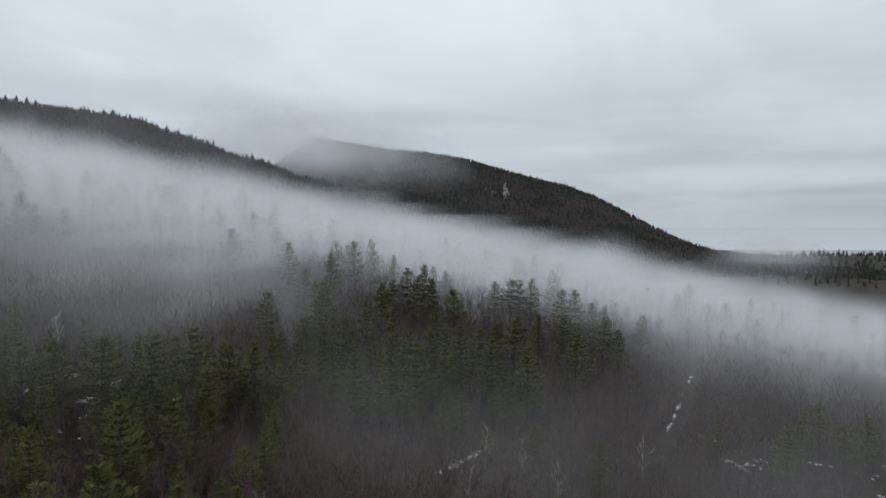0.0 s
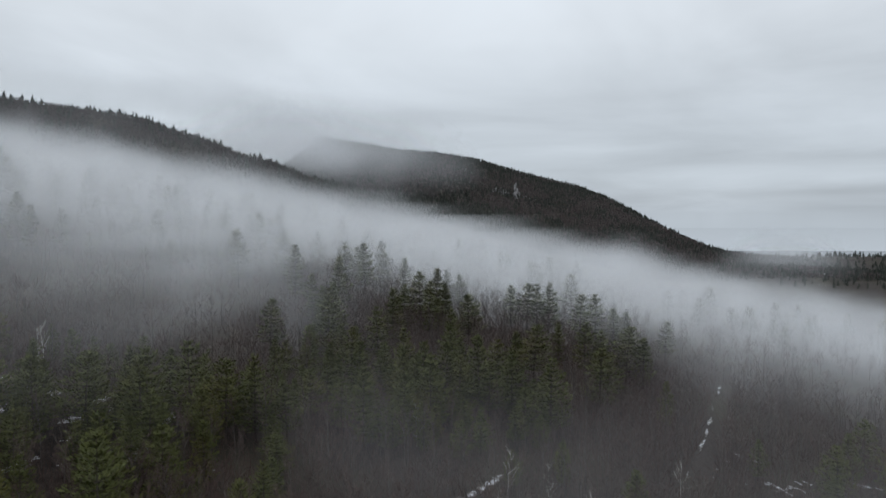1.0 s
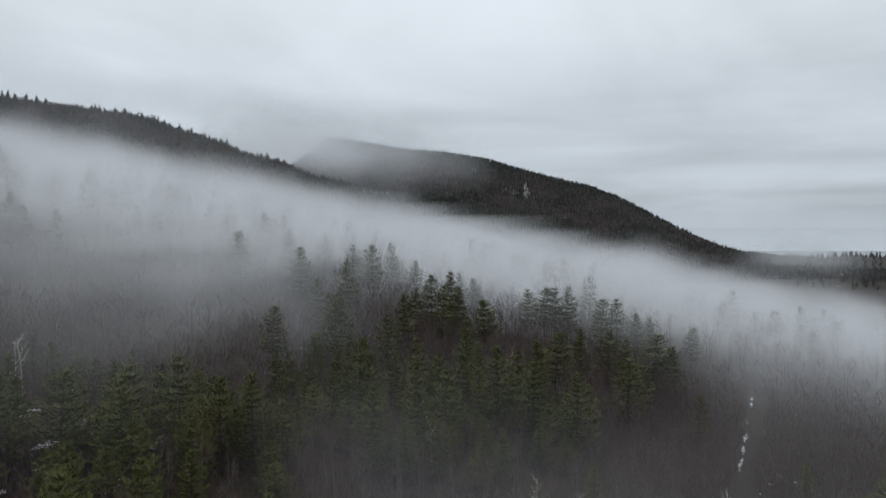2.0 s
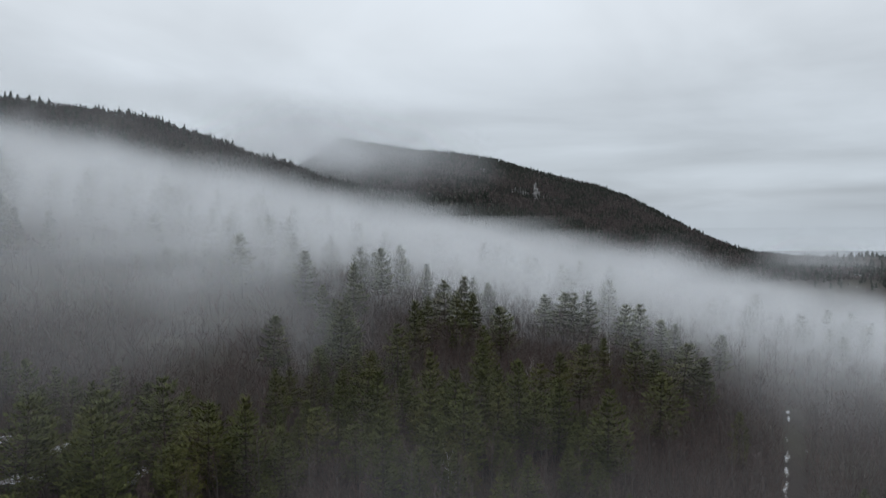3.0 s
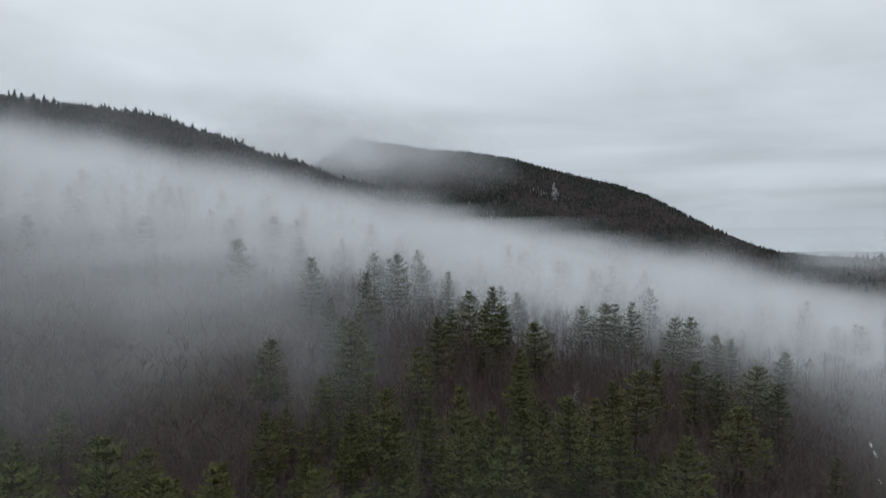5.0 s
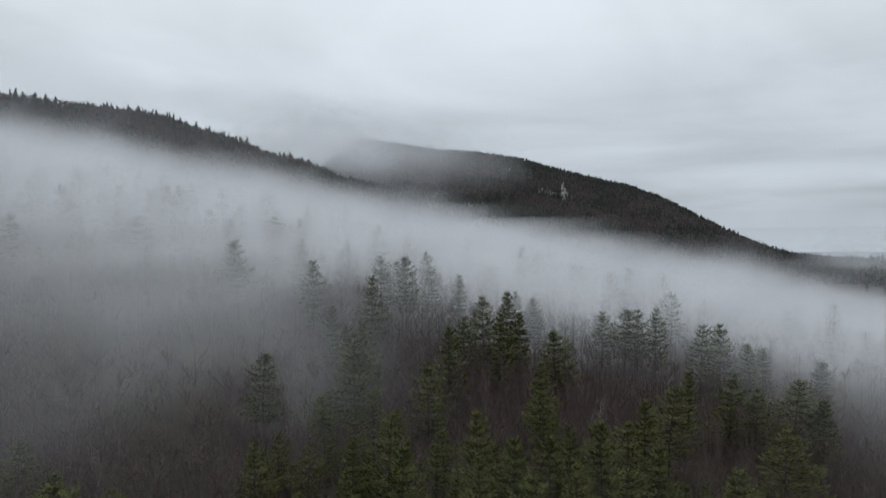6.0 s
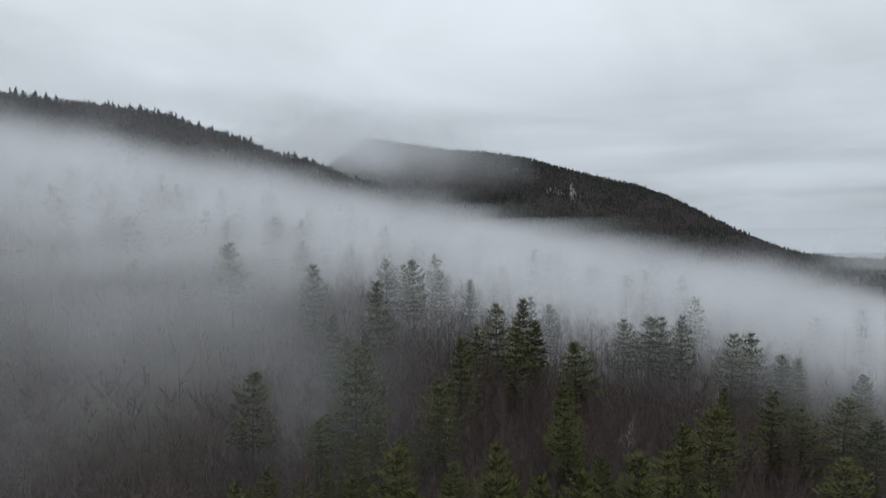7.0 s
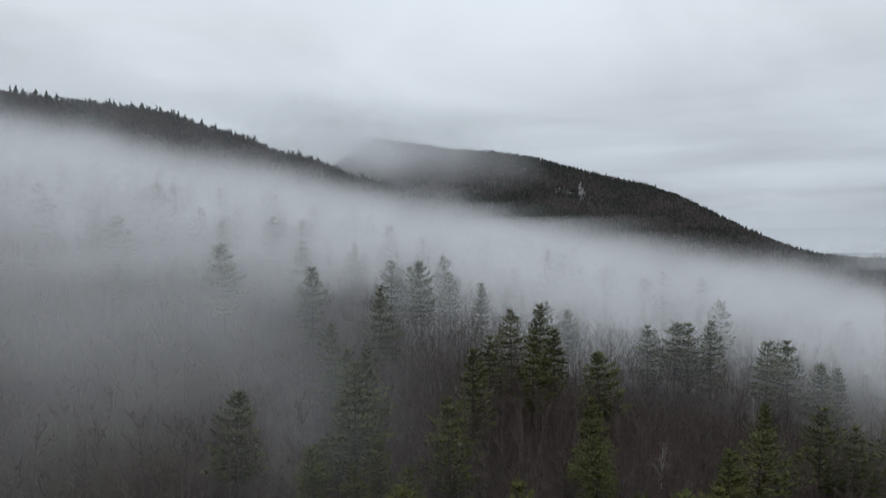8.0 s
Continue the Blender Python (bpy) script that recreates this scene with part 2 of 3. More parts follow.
def limb(points, radii, sides):
    """A tapered tube along points, as triangles."""
    points = np.asarray(points, float)
    axis = points[-1] - points[0]
    axis /= np.linalg.norm(axis)
    a = np.cross(axis, [0.3, 0.9, 0.1] if abs(axis[2]) > 0.7 else [0, 0, 1.0])
    a /= np.linalg.norm(a)
    b = np.cross(axis, a)
    ang = np.linspace(0, 6.2832, sides, endpoint=False)
    ring = np.cos(ang)[:, None] * a + np.sin(ang)[:, None] * b
    rings = [p + ring * rad for p, rad in zip(points, radii)]
    out = []
    for lo, hi in zip(rings[:-1], rings[1:]):
        l2, h2 = np.roll(lo, -1, 0), np.roll(hi, -1, 0)
        out += [np.stack([lo, l2, h2], 1), np.stack([lo, h2, hi], 1)]
    return np.concatenate(out)


def soup(name, tris, mat):
    me = mesh_of(name, tris.reshape(-1, 3), np.arange(len(tris) * 3).reshape(-1, 3), shade=False)
    me.materials.append(mat)
    return me


def pine_parts(seed, tall, wide, whorls, arms, tufts, size, bare=0.22, lean=0.0, sides=7):
    """A white pine: straight trunk, level tiers of limbs that sweep up at the tips; each limb carries a flat fan of needle sprays."""
    r = np.random.default_rng(seed)
    zz = np.linspace(0, 1, 6)
    sway = np.cumsum(r.normal(0, 0.06, (6, 2)), 0) * zz[:, None] + np.outer(zz ** 2, [lean, 0])
    line = np.column_stack([sway, zz * tall * 0.97])
    pick = slice(None, None, 5 if sides < 5 else 1)
    trunk = limb(line[pick], (0.012 * tall * (1.04 - zz) + 0.02)[pick], sides)
    fans, sticks = [], []
    skew = r.uniform(0, 6.283)
    for k in range(whorls):
        t = min(max(bare + (1 - bare) * ((k + r.uniform(-0.22, 0.22)) / whorls), 0.08), 0.985)
        u = (t - bare) / (1 - bare)
        prof = np.interp(u, [0, 0.08, 0.25, 0.5, 0.75, 0.9, 1.0], [0.66, 0.92, 1.0, 0.80, 0.52, 0.29, 0.08])
        foot = np.array([np.interp(t, zz, line[:, 0]), np.interp(t, zz, line[:, 1]), t * tall])
        turn, tier = r.uniform(0, 6.283), r.uniform(0.84, 1.1)
        n = max(4, int(round(arms * r.uniform(0.85, 1.2))))
        for j in range(n):
            az = turn + 6.283 * j / n + r.normal(0, 0.2)
            long = wide * prof * tier * r.uniform(0.66, 1.14) * (1 + 0.15 * math.cos(az - skew))
            if r.random() < 0.06:
                long *= 0.4
            rise = math.radians(np.interp(u, [0, 0.5, 1], [-3, 8, 48]) + r.normal(0, 5))
            out, side = np.array([math.cos(az), math.sin(az), 0.0]), np.array([-math.sin(az), math.cos(az), 0.0])
            sticks.append(np.stack([foot + [0, 0, 0.06], foot - [0, 0, 0.06], foot + out * long * 0.9 * math.cos(rise) + [0, 0, long * 0.9 * math.sin(rise)]])[None])
            m = max(3, int(round(tufts * (0.25 + 0.75 * long / wide))))
            q = (np.arange(m) + r.uniform(0, 1, m)) / m
            q = 0.12 + 0.85 * q ** 0.75
            off = r.uniform(-1, 1, m)
            half = 0.42 * long * np.interp(q, [0, 0.3, 0.65, 1], [0.35, 0.8, 1.0, 0.25])
            at = foot + out * (q * long * math.cos(rise))[:, None] + side * (off * half)[:, None]
            at = at + np.array([0, 0, 1.0]) * (q * long * math.sin(rise) + 0.16 * long * q ** 3 - 0.05 * long * np.abs(off) + r.normal(0, 0.13, m))[:, None]
            d = out * 0.9 + side * (off * 0.75)[:, None] + np.array([0, 0, 1.0]) * (0.22 + 0.35 * q + 0.5 * u)[:, None] + r.normal(0, 0.28, (m, 3))
            d /= np.linalg.norm(d, axis=1)[:, None]
            flat = np.cross(d, r.normal(0, 0.3, (m, 3)) + np.array([0, 0, 1.0]))
            flat /= np.linalg.norm(flat, axis=1)[:, None] + 1e-6
            ln = (size * (0.55 + 0.5 * min(1.0, long / wide)) * r.uniform(0.7, 1.25, m))[:, None]
            w = ln * r.uniform(0.16, 0.28, m)[:, None]
            a, b = at - d * ln * 0.2, at + d * ln * 0.9
            mid = at + d * ln * 0.35 - np.array([0, 0, 0.06]) * ln
            fans += [np.stack([a, mid + flat * w, b], 1), np.stack([a, b, mid - flat * w], 1)]
    return np.concatenate([trunk, np.concatenate(sticks)]), np.concatenate(fans)


def clump_parts(seed, tall, wide, tiers, pointed):
    """A tree of the far woods: a short trunk under a few ragged skirts of foliage or twigs."""
    r = np.random.default_rng(seed)
    trunk = limb([[0, 0, 0], [0, 0, tall * 0.7]], [0.02 * tall, 0.01 * tall], 3)
    out = []
    for k in range(tiers):
        u = k / tiers
        top = tall * (u + (1.25 if k < tiers - 1 else 1.0) / tiers)
        foot = tall * max(0.06, u - 0.08)
        rad = wide * ((1 - u) ** 0.8 if pointed else math.sqrt(max(0.15, 1 - (1.3 * u - 0.35) ** 2)))
        n = 6
        ang = np.arange(n) * 6.283 / n + r.uniform(0, 1) + r.normal(0, 0.2, n)
        ring = np.column_stack([np.cos(ang), np.sin(ang), 0 * ang]) * (rad * r.uniform(0.6, 1.2, n))[:, None] + np.array([0, 0, 1.0]) * (foot + r.uniform(-0.08, 0.12, n) * tall)[:, None]
        tip = np.array([r.normal(0, 0.12) * wide, r.normal(0, 0.12) * wide, min(top, tall) * r.uniform(0.93, 1.03)])
        for a, b in zip(ring, np.roll(ring, -1, 0)):
            out.append(np.stack([a, b, tip + (0 if pointed else 0.35) * (0.5 * (a + b) - tip) * [1, 1, 0.2]]))
    return trunk, np.array(out)


def fan_parts(seed, tall, wide, blades, width):
    """A leafless tree seen from afar: a trunk and a rounded haze of rising twigs."""
    r = np.random.default_rng(seed)
    trunk = limb([[0, 0, 0], [0, 0, tall * 0.8]], [0.014 * tall, 0.006 * tall], 3)
    v = r.normal(0, 1, (blades, 3))
    v *= (r.uniform(0.3, 1, blades) ** 0.5 / np.linalg.norm(v, axis=1))[:, None]
    at = v * [wide, wide, 0.34 * tall] + [0, 0, 0.58 * tall]
    d = v * [0.8, 0.8, 0.3] + [0, 0, 0.75] + r.normal(0, 0.25, v.shape)
    d *= (r.uniform(0.12, 0.24, blades) * tall / np.linalg.norm(d, axis=1))[:, None]
    s = np.cross(d, r.normal(0, 1, d.shape))
    s *= width / np.linalg.norm(s, axis=1)[:, None]
    return trunk, np.stack([at - d - s, at - d + s, at + d * 0.5], 1)


def bare_parts(seed, tall, wide, limbs, subs, twigs, thin=1.0, twig=1.0, sides=5):
    """A leafless hardwood: forked trunk, rising limbs and a haze of fine twigs."""
    r = np.random.default_rng(seed)
    zz = np.linspace(0, 1, 5)
    line = np.column_stack([np.cumsum(r.normal(0, 0.14, (5, 2)), 0) * zz[:, None], zz * tall * 0.85])
    trunk = [limb(line, (0.0075 * tall * (1.1 - zz) + 0.012) * thin, sides)]
    fine = []
    for k in range(limbs):
        t = r.uniform(0.2, 0.97)
        foot = np.array([np.interp(t, zz, line[:, i]) for i in range(3)])
        az = r.uniform(0, 6.283)
        long = wide * r.uniform(0.7, 1.2) * (1.15 - 0.6 * t)
        d = np.array([math.cos(az), math.sin(az), r.uniform(0.7, 1.7)])
        d /= np.linalg.norm(d)
        bend = foot + d * long * 0.5 + r.normal(0, 0.08 * long, 3)
        tip = foot + d * long * 1.1 + np.array([0, 0, 0.2 * long])
        trunk.append(limb([foot, bend, tip], np.array([0.055, 0.035, 0.012]) * thin * tall / 13, 3))
        for j in range(subs):
            s = r.uniform(0.25, 1.0)
            f2 = bend + (tip - bend) * (s - 0.5) * 2 if s > 0.5 else foot + (bend - foot) * s * 2
            d2 = d + r.normal(0, 0.5, 3) + [0, 0, 0.4]
            d2 /= np.linalg.norm(d2)
            l2 = long * r.uniform(0.3, 0.6)
            e2 = f2 + d2 * l2
            w = 0.02 * twig
            sd = np.cross(d2, r.normal(0, 1, 3))
            sd /= np.linalg.norm(sd)
            fine.append(np.stack([f2 - sd * w, f2 + sd * w, e2])[None])
            q = r.uniform(0.15, 1.0, twigs)[:, None]
            p = f2 + (e2 - f2) * q
            dd = d2 + r.normal(0, 0.6, (twigs, 3)) + [0, 0, 0.3]
            dd /= np.linalg.norm(dd, axis=1)[:, None]
            sd = np.cross(dd, r.normal(0, 1, (twigs, 3)))
            sd /= np.linalg.norm(sd, axis=1)[:, None]
            ln = (l2 * r.uniform(0.35, 0.8, twigs))[:, None]
            fine.append(np.stack([p - sd * w * 0.7, p + sd * w * 0.7, p + dd * ln], 1))
    return np.concatenate(trunk), np.concatenate(fine)


def tree_thing(name, trunk, crown, wood, leaf, crown_name, label, category, group):
    base = tagged(new(name), label, category, group)
    for part_name, tris, mat in (("trunk", trunk, wood), (crown_name, crown, leaf)):
        ob = new(part_name, soup(part_name, tris, mat))
        ob.parent = base
    return base


def placed(x, y, turn, size, tall=1.0):
    return Matrix.Translation((x, y, float(height(x, y)) - 0.15)) @ Matrix.Rotation(turn, 4, "Z") @ Matrix.Diagonal((size, size, size * tall, 1))


PINES = [pine_parts(40 + k, 16.0, w, n, 6, 46, 0.66, b, ln) for k, (w, b, ln, n) in enumerate(((4.4, 0.16, 0.4, 14), (4.9, 0.12, 0.0, 13), (4.1, 0.2, 0.7, 14), (5.2, 0.24, -0.7, 12), (4.6, 0.14, 0.3, 13), (3.9, 0.1, 0.0, 15)))]
HARDWOODS = [bare_parts(80 + k, 13.0, w, 13, 8, 8, 0.9, 1.6) for k, w in enumerate((3.9, 4.5, 3.5, 4.2))]

# Pines that stand out from the rest: x, y, height, width (1 is usual)
ON_KNOLL = [(-38, 231.5, 18, 0.95), (-42, 270, 17, 0.9), (-34, 265, 19, 0.85), (-37.5, 276, 15.5, 0.8), (-28, 279, 16, 0.9), (-19.5, 271, 16.5, 0.75), (-16.6, 227.6, 14.5, 1.0),
            (-18.8, 210, 16, 1.0), (-12.3, 240, 17, 0.9), (-6.5, 241, 19, 0.8), (-8.6, 225, 17, 0.95), (-3.8, 237, 15.5, 0.9), (1.2, 262, 15.5, 0.8), (-4, 263, 16, 0.8),
            (3.7, 226, 15, 1.25), (-1.9, 194, 14.5, 0.9)]
TO_THE_RIGHT = [(20.3, 194.5, 15.5, 1.15), (30.7, 219.7, 14.5, 0.8), (38, 216.4, 16, 1.15), (42, 213, 14.5, 1.0), (44, 256, 17.6, 0.9), (50.6, 261, 18.5, 1.0), (56.5, 257, 16, 1.0),
                (34, 263, 18.3, 0.9), (26, 264, 17, 1.1), (20, 265, 15.5, 1.0), (30, 267, 17, 1.0), (36.2, 185.7, 15, 1.4), (50.5, 216, 16.5, 1.2), (54.5, 212, 15, 1.1), (52, 182.5, 12, 0.9),
                (20, 160.5, 17, 1.15), (62, 262, 15, 1.0), (75, 258, 14, 1.1)]
IN_BELT = [(12, 167.3, 16, 1.0), (9.4, 175, 15.6, 1.0), (4.6, 167.7, 17.5, 0.95), (-12.3, 162.7, 17, 0.9), (-7.6, 159.6, 16, 0.9), (-21, 188, 14, 1.0), (-11.9, 154.5, 14.6, 0.9),
           (-21, 152, 14.5, 1.0), (-17.4, 132.4, 14.5, 0.9), (-6, 150, 15.3, 1.0), (0, 159.4, 14, 1.0), (6.5, 163, 13.5, 1.1), (-10.7, 138.4, 13.7, 0.9), (-23.5, 158, 16, 0.8),
           (15, 189, 14, 1.0), (0.5, 170, 15, 0.9), (-3, 165, 15, 0.9)]
NEAR_LEFT = [(-35, 126.5, 14.5, 1.1), (-39.3, 124.2, 14, 1.1), (-49, 114.4, 14.5, 1.1), (-68, 110, 13.5, 1.2), (-64, 112, 14, 1.0), (-58.5, 116, 14, 1.1), (-50, 119, 15, 1.1), (-46.7, 128, 14.5, 1.1),
             (-45.8, 110, 12, 1.1), (-45, 95, 15, 1.1), (-42, 88, 15.8, 1.1), (-38, 75, 14.5, 1.1), (-29, 74, 13, 1.1), (-52, 85, 11.5, 1.1), (-33, 66, 13, 1.2), (-44, 72, 12, 1.1), (-40, 101, 12, 1.0)]
IN_MIST = [(-33.6, 188, 17, 1.0), (-42.4, 210.4, 15, 0.9), (-33.7, 197, 16.6, 1.0), (-82.5, 300, 19, 0.9), (-79, 318, 17.6, 0.8), (-46, 178, 13, 1.1), (-73, 240, 19, 0.9), (-64.5, 269, 19, 0.9),
           (-54, 240, 18, 1.0), (-38, 203, 14, 1.0), (-92, 285, 17, 1.0), (-70, 290, 15, 1.0), (-58, 300, 15, 0.9), (-110, 262, 17, 1.0), (-120, 270, 16, 1.0),
           (-147, 240, 16, 1.0), (-140, 236, 15, 1.0), (-152, 248, 17, 1.0), (-158, 243, 15, 1.1), (-135, 245, 14, 1.0)]
BY_THE_SNOW = [(78, 152, 13, 1.2), (94, 158, 13, 1.2), (64.5, 158.5, 9, 1.1), (87, 164, 12, 1.1), (108, 172, 13, 1.1), (73, 143, 10, 1.1), (99, 178, 13, 1.1), (118, 166, 12, 1.2)]
MARKED = ON_KNOLL + TO_THE_RIGHT + IN_BELT + NEAR_LEFT + IN_MIST + BY_THE_SNOW
# Pale-barked trees: x, y, height
PALE = [(-20, 214.5, 12.5), (-17.5, 215.5, 11), (-76.6, 136, 11.5), (-79, 138, 10), (-8.2, 138.7, 10), (8, 128, 10), (15, 127, 9.5), (4, 108, 9), (20, 117, 9), (37, 243, 10), (-30, 262, 10), (-24, 86, 10), (-20, 190, 9), (10, 205, 9), (40, 135, 9)]


def stand(count, box, chance, gap, seed, taken):
    """Random spots in a box (x0, x1, y0, y1), kept by chance(x, y) and apart from those taken."""
    r = np.random.default_rng(seed)
    out = []
    cells = {}
    for x, y in taken:
        cells.setdefault((int(x // gap), int(y // gap)), []).append((x, y))
    x = r.uniform(box[0], box[1], count)
    y = r.uniform(box[2], box[3], count)
    keep = r.random(count) < chance(x, y)
    for px, py in zip(x[keep], y[keep]):
        i, j = int(px // gap), int(py // gap)
        if any((px - qx) ** 2 + (py - qy) ** 2 < gap * gap for a in (-1, 0, 1) for b in (-1, 0, 1) for qx, qy in cells.get((i + a, j + b), ())):
            continue
        cells.setdefault((i, j), []).append((px, py))
        out.append((px, py))
    return out


def pine_share(x, y):
    """Where pines stand thick: the near left, the belt across the knoll, groups behind it."""
    belt = 0.65 * smooth(0, 8, 1 * (y - 126 - 0.15 * np.abs(x))) * smooth(184, 168, y + 0.1 * x) * smooth(-48, -36, x) * smooth(26, 14, x)
    left = smooth(-24, -32, x) * smooth(150, 128, y) * 0.45
    back = 0.3 * smooth(-60, -85, x) * smooth(230, 270, y) + 0.15 * smooth(300, 330, y)
    return np.clip(belt + left + back + 0.004, 0, 1)


def in_view(x, y):
    """The wedge of land that the flight looks over."""
    return (np.abs(x + 0.1 * y) < 0.78 * y + 25).astype(float)


def shrouded(x, y):
    """How far the wood opens up under the fog on both flanks, and in the snowy gaps to the right."""
    gap = np.exp(-((x - 70) / 9) ** 2 - ((y - 158) / 12) ** 2) + np.exp(-((x - 103) / 8) ** 2 - ((y - 160) / 10) ** 2) + np.exp(-((x - 5) / 5) ** 2 - ((y - 132) / 7) ** 2)
    return np.clip(smooth(-35, -60, x) * smooth(135, 185, y) + smooth(45, 85, x) * smooth(190, 250, y) + smooth(235, 285, y) * (1 - smooth(-70, -55, x) * smooth(45, 25, x) * smooth(300, 280, y)) + 0.8 * gap, 0, 1)


def on_track(x, y):
    return np.abs(x - (51.5 + (y - 156) * 0.46)) * smooth(245, 235, y) * smooth(135, 145, y) + 9 * (1 - smooth(245, 235, y) * smooth(135, 145, y))


taken = [(x, y) for x, y, *_ in MARKED]
near_pines = stand(4200, (-130, 90, 55, 285), lambda x, y: pine_share(x, y) * in_view(x, y) * (on_track(x, y) > 3), 4.2, 1, taken)
near_pines = sorted(near_pines, key=lambda p: p[1])
taken = taken + near_pines
r = np.random.default_rng(5)
models = [tree_thing("pine_tree", t, c, BARK, NEEDLES, "crown", "tall evergreen pine with tiers of olive-green needles on the misty hillside", "pine tree", "pines of the forest") for t, c in PINES]
spots = [(x, y, h / 15.6 * w, 1 / w) for x, y, h, w in MARKED]
spots += [(x, y, s, q) for (x, y), s, q in zip(near_pines[:210], r.uniform(0.4, 0.7, 400), r.uniform(0.9, 1.15, 400))]
for k, (x, y, s, q) in enumerate(spots):
    m = placed(x, y, r.uniform(0, 6.283), s, q)
    if k < len(models):
        models[k].matrix_basis = m
    else:
        made = copy_thing(models[int(r.integers(len(models)))], Matrix())
        made.matrix_basis = m

hard_near = stand(13500, (-140, 135, 60, 290), lambda x, y: (1 - 0.8 * pine_share(x, y)) * in_view(x, y) * (on_track(x, y) > 3.2) * (1 - 0.9 * shrouded(x, y)), 3.3, 2, taken)
hard_near = sorted(hard_near, key=lambda p: p[1])
models = [tree_thing("bare_tree", t, c, BARK_GREY, TWIGS, "crown", "leafless hardwood tree with grey-brown twigs in the winter forest", "bare tree", "bare trees of the forest") for t, c in HARDWOODS]
for k, (x, y) in enumerate(hard_near[:280]):
    m = placed(x, y, r.uniform(0, 6.283), r.uniform(0.65, 0.98), r.uniform(0.9, 1.1))
    if k < len(models):
        models[k].matrix_basis = m
    else:
        made = copy_thing(models[int(r.integers(len(models)))], Matrix())
        made.matrix_basis = m


models = [tree_thing("birch_tree", *bare_parts(95 + k, 11.0, 2.3, 10, 5, 4, 0.75, 1.7), BARK_PALE, TWIGS_PALE, "crown", "slender pale-barked leafless birch among brown brush", "birch tree", "pale birches") for k in range(3)]
for k, (x, y, h) in enumerate(PALE):
    m = placed(x, y, r.uniform(0, 6.283), h / 11.0, 1.0)
    if k < len(models):
        models[k].matrix_basis = m
    else:
        made = copy_thing(models[k % 3], Matrix())
        made.matrix_basis = m


def wood(name, variants, spots, low, high, mats, label, category, seed):
    """A stretch of forest that nobody could count, as one object: trunks and crowns of the variants set on the land."""
    r = np.random.default_rng(seed)
    soups = [[], []]
    spots = np.array(spots)
    zs = height(spots[:, 0], spots[:, 1]) - 0.2
    for (x, y), z in zip(spots, zs):
        pair = variants[int(r.integers(len(variants)))]
        a, s = r.uniform(0, 6.283), r.uniform(low, high)
        c, n = math.cos(a) * s, math.sin(a) * s
        turn = np.array([[c, -n, 0], [n, c, 0], [0, 0, s * r.uniform(0.9, 1.2)]])
        for i in (0, 1):
            soups[i].append(pair[i] @ turn.T + [x, y, z])
    tris = [np.concatenate(s) for s in soups]
    every = np.concatenate(tris)
    me = mesh_of(name, every.reshape(-1, 3), np.arange(len(every) * 3).reshape(-1, 3), shade=False)
    for m in mats:
        me.materials.append(m)
    me.polygons.foreach_set("material_index", np.repeat([0, 1], [len(t) for t in tris]).astype(np.int32))
    return tagged(new(name, me), label, category, kind="stuff")


PINES_MID = [pine_parts(140 + k, 16.0, w, 12, 6, 9, 1.5, 0.16) for k, w in enumerate((4.4, 4.9, 4.0))]
HARD_MID = [bare_parts(180 + k, 13.0, w, 8, 5, 6, 0.95, 2.0) for k, w in enumerate((4.1, 4.6, 3.6))]
PINES_LIGHT = [pine_parts(160 + k, 16.0, w, 10, 5, 6, 1.9, 0.16, sides=3) for k, w in enumerate((3.9, 3.5))]
HARD_BACK = [fan_parts(190 + k, 13.0, w, 90, 0.06) for k, w in enumerate((3.2, 3.7, 2.9))]
if len(near_pines) > 210:
    wood("pine_wood", PINES_MID, near_pines[210:], 0.5, 1.0, (BARK, NEEDLES), "further evergreen pines between bare trees in mist", "pine wood", 21)
wood("bare_wood", HARD_MID, hard_near[280:], 0.6, 0.95, (BARK_GREY, TWIGS), "dense leafless grey-brown hardwood forest on the hillside", "bare forest", 22)
back_all = stand(1500, (-330, 260, 286, 400), lambda x, y: in_view(x, y), 5.0, 3, taken)
back_share = pine_share(np.array([p[0] for p in back_all]), np.array([p[1] for p in back_all])) > np.random.default_rng(4).random(len(back_all))
wood("pine_wood", PINES_MID, [p for p, k in zip(back_all, back_share) if k], 0.7, 1.1, (BARK, NEEDLES), "evergreen pines fading into the fog behind the knoll", "pine wood", 23)
wood("bare_wood", HARD_BACK, [p for p, k in zip(back_all, back_share) if not k], 0.5, 0.85, (BARK, TWIGS), "leafless forest fading into the fog bank", "bare forest", 24)

around = stand(1500, (-150, 130, -70, 62), lambda x, y: 1.0 + 0 * x, 6.0, 17, [])
leafed = np.random.default_rng(18).random(len(around)) < 0.3 + 0.4 * bumps(np.array([p[0] for p in around]), np.array([p[1] for p in around]), 60, 84)
wood("pine_wood", PINES_LIGHT, [p for p, k in zip(around, leafed) if k], 0.6, 1.0, (BARK, NEEDLES), "evergreen pines among bare hardwoods below the ridge", "pine wood", 31)
wood("bare_wood", HARD_BACK, [p for p, k in zip(around, leafed) if not k], 0.6, 1.0, (BARK_GREY, TWIGS), "leafless hardwood forest with pines between", "bare forest", 32)

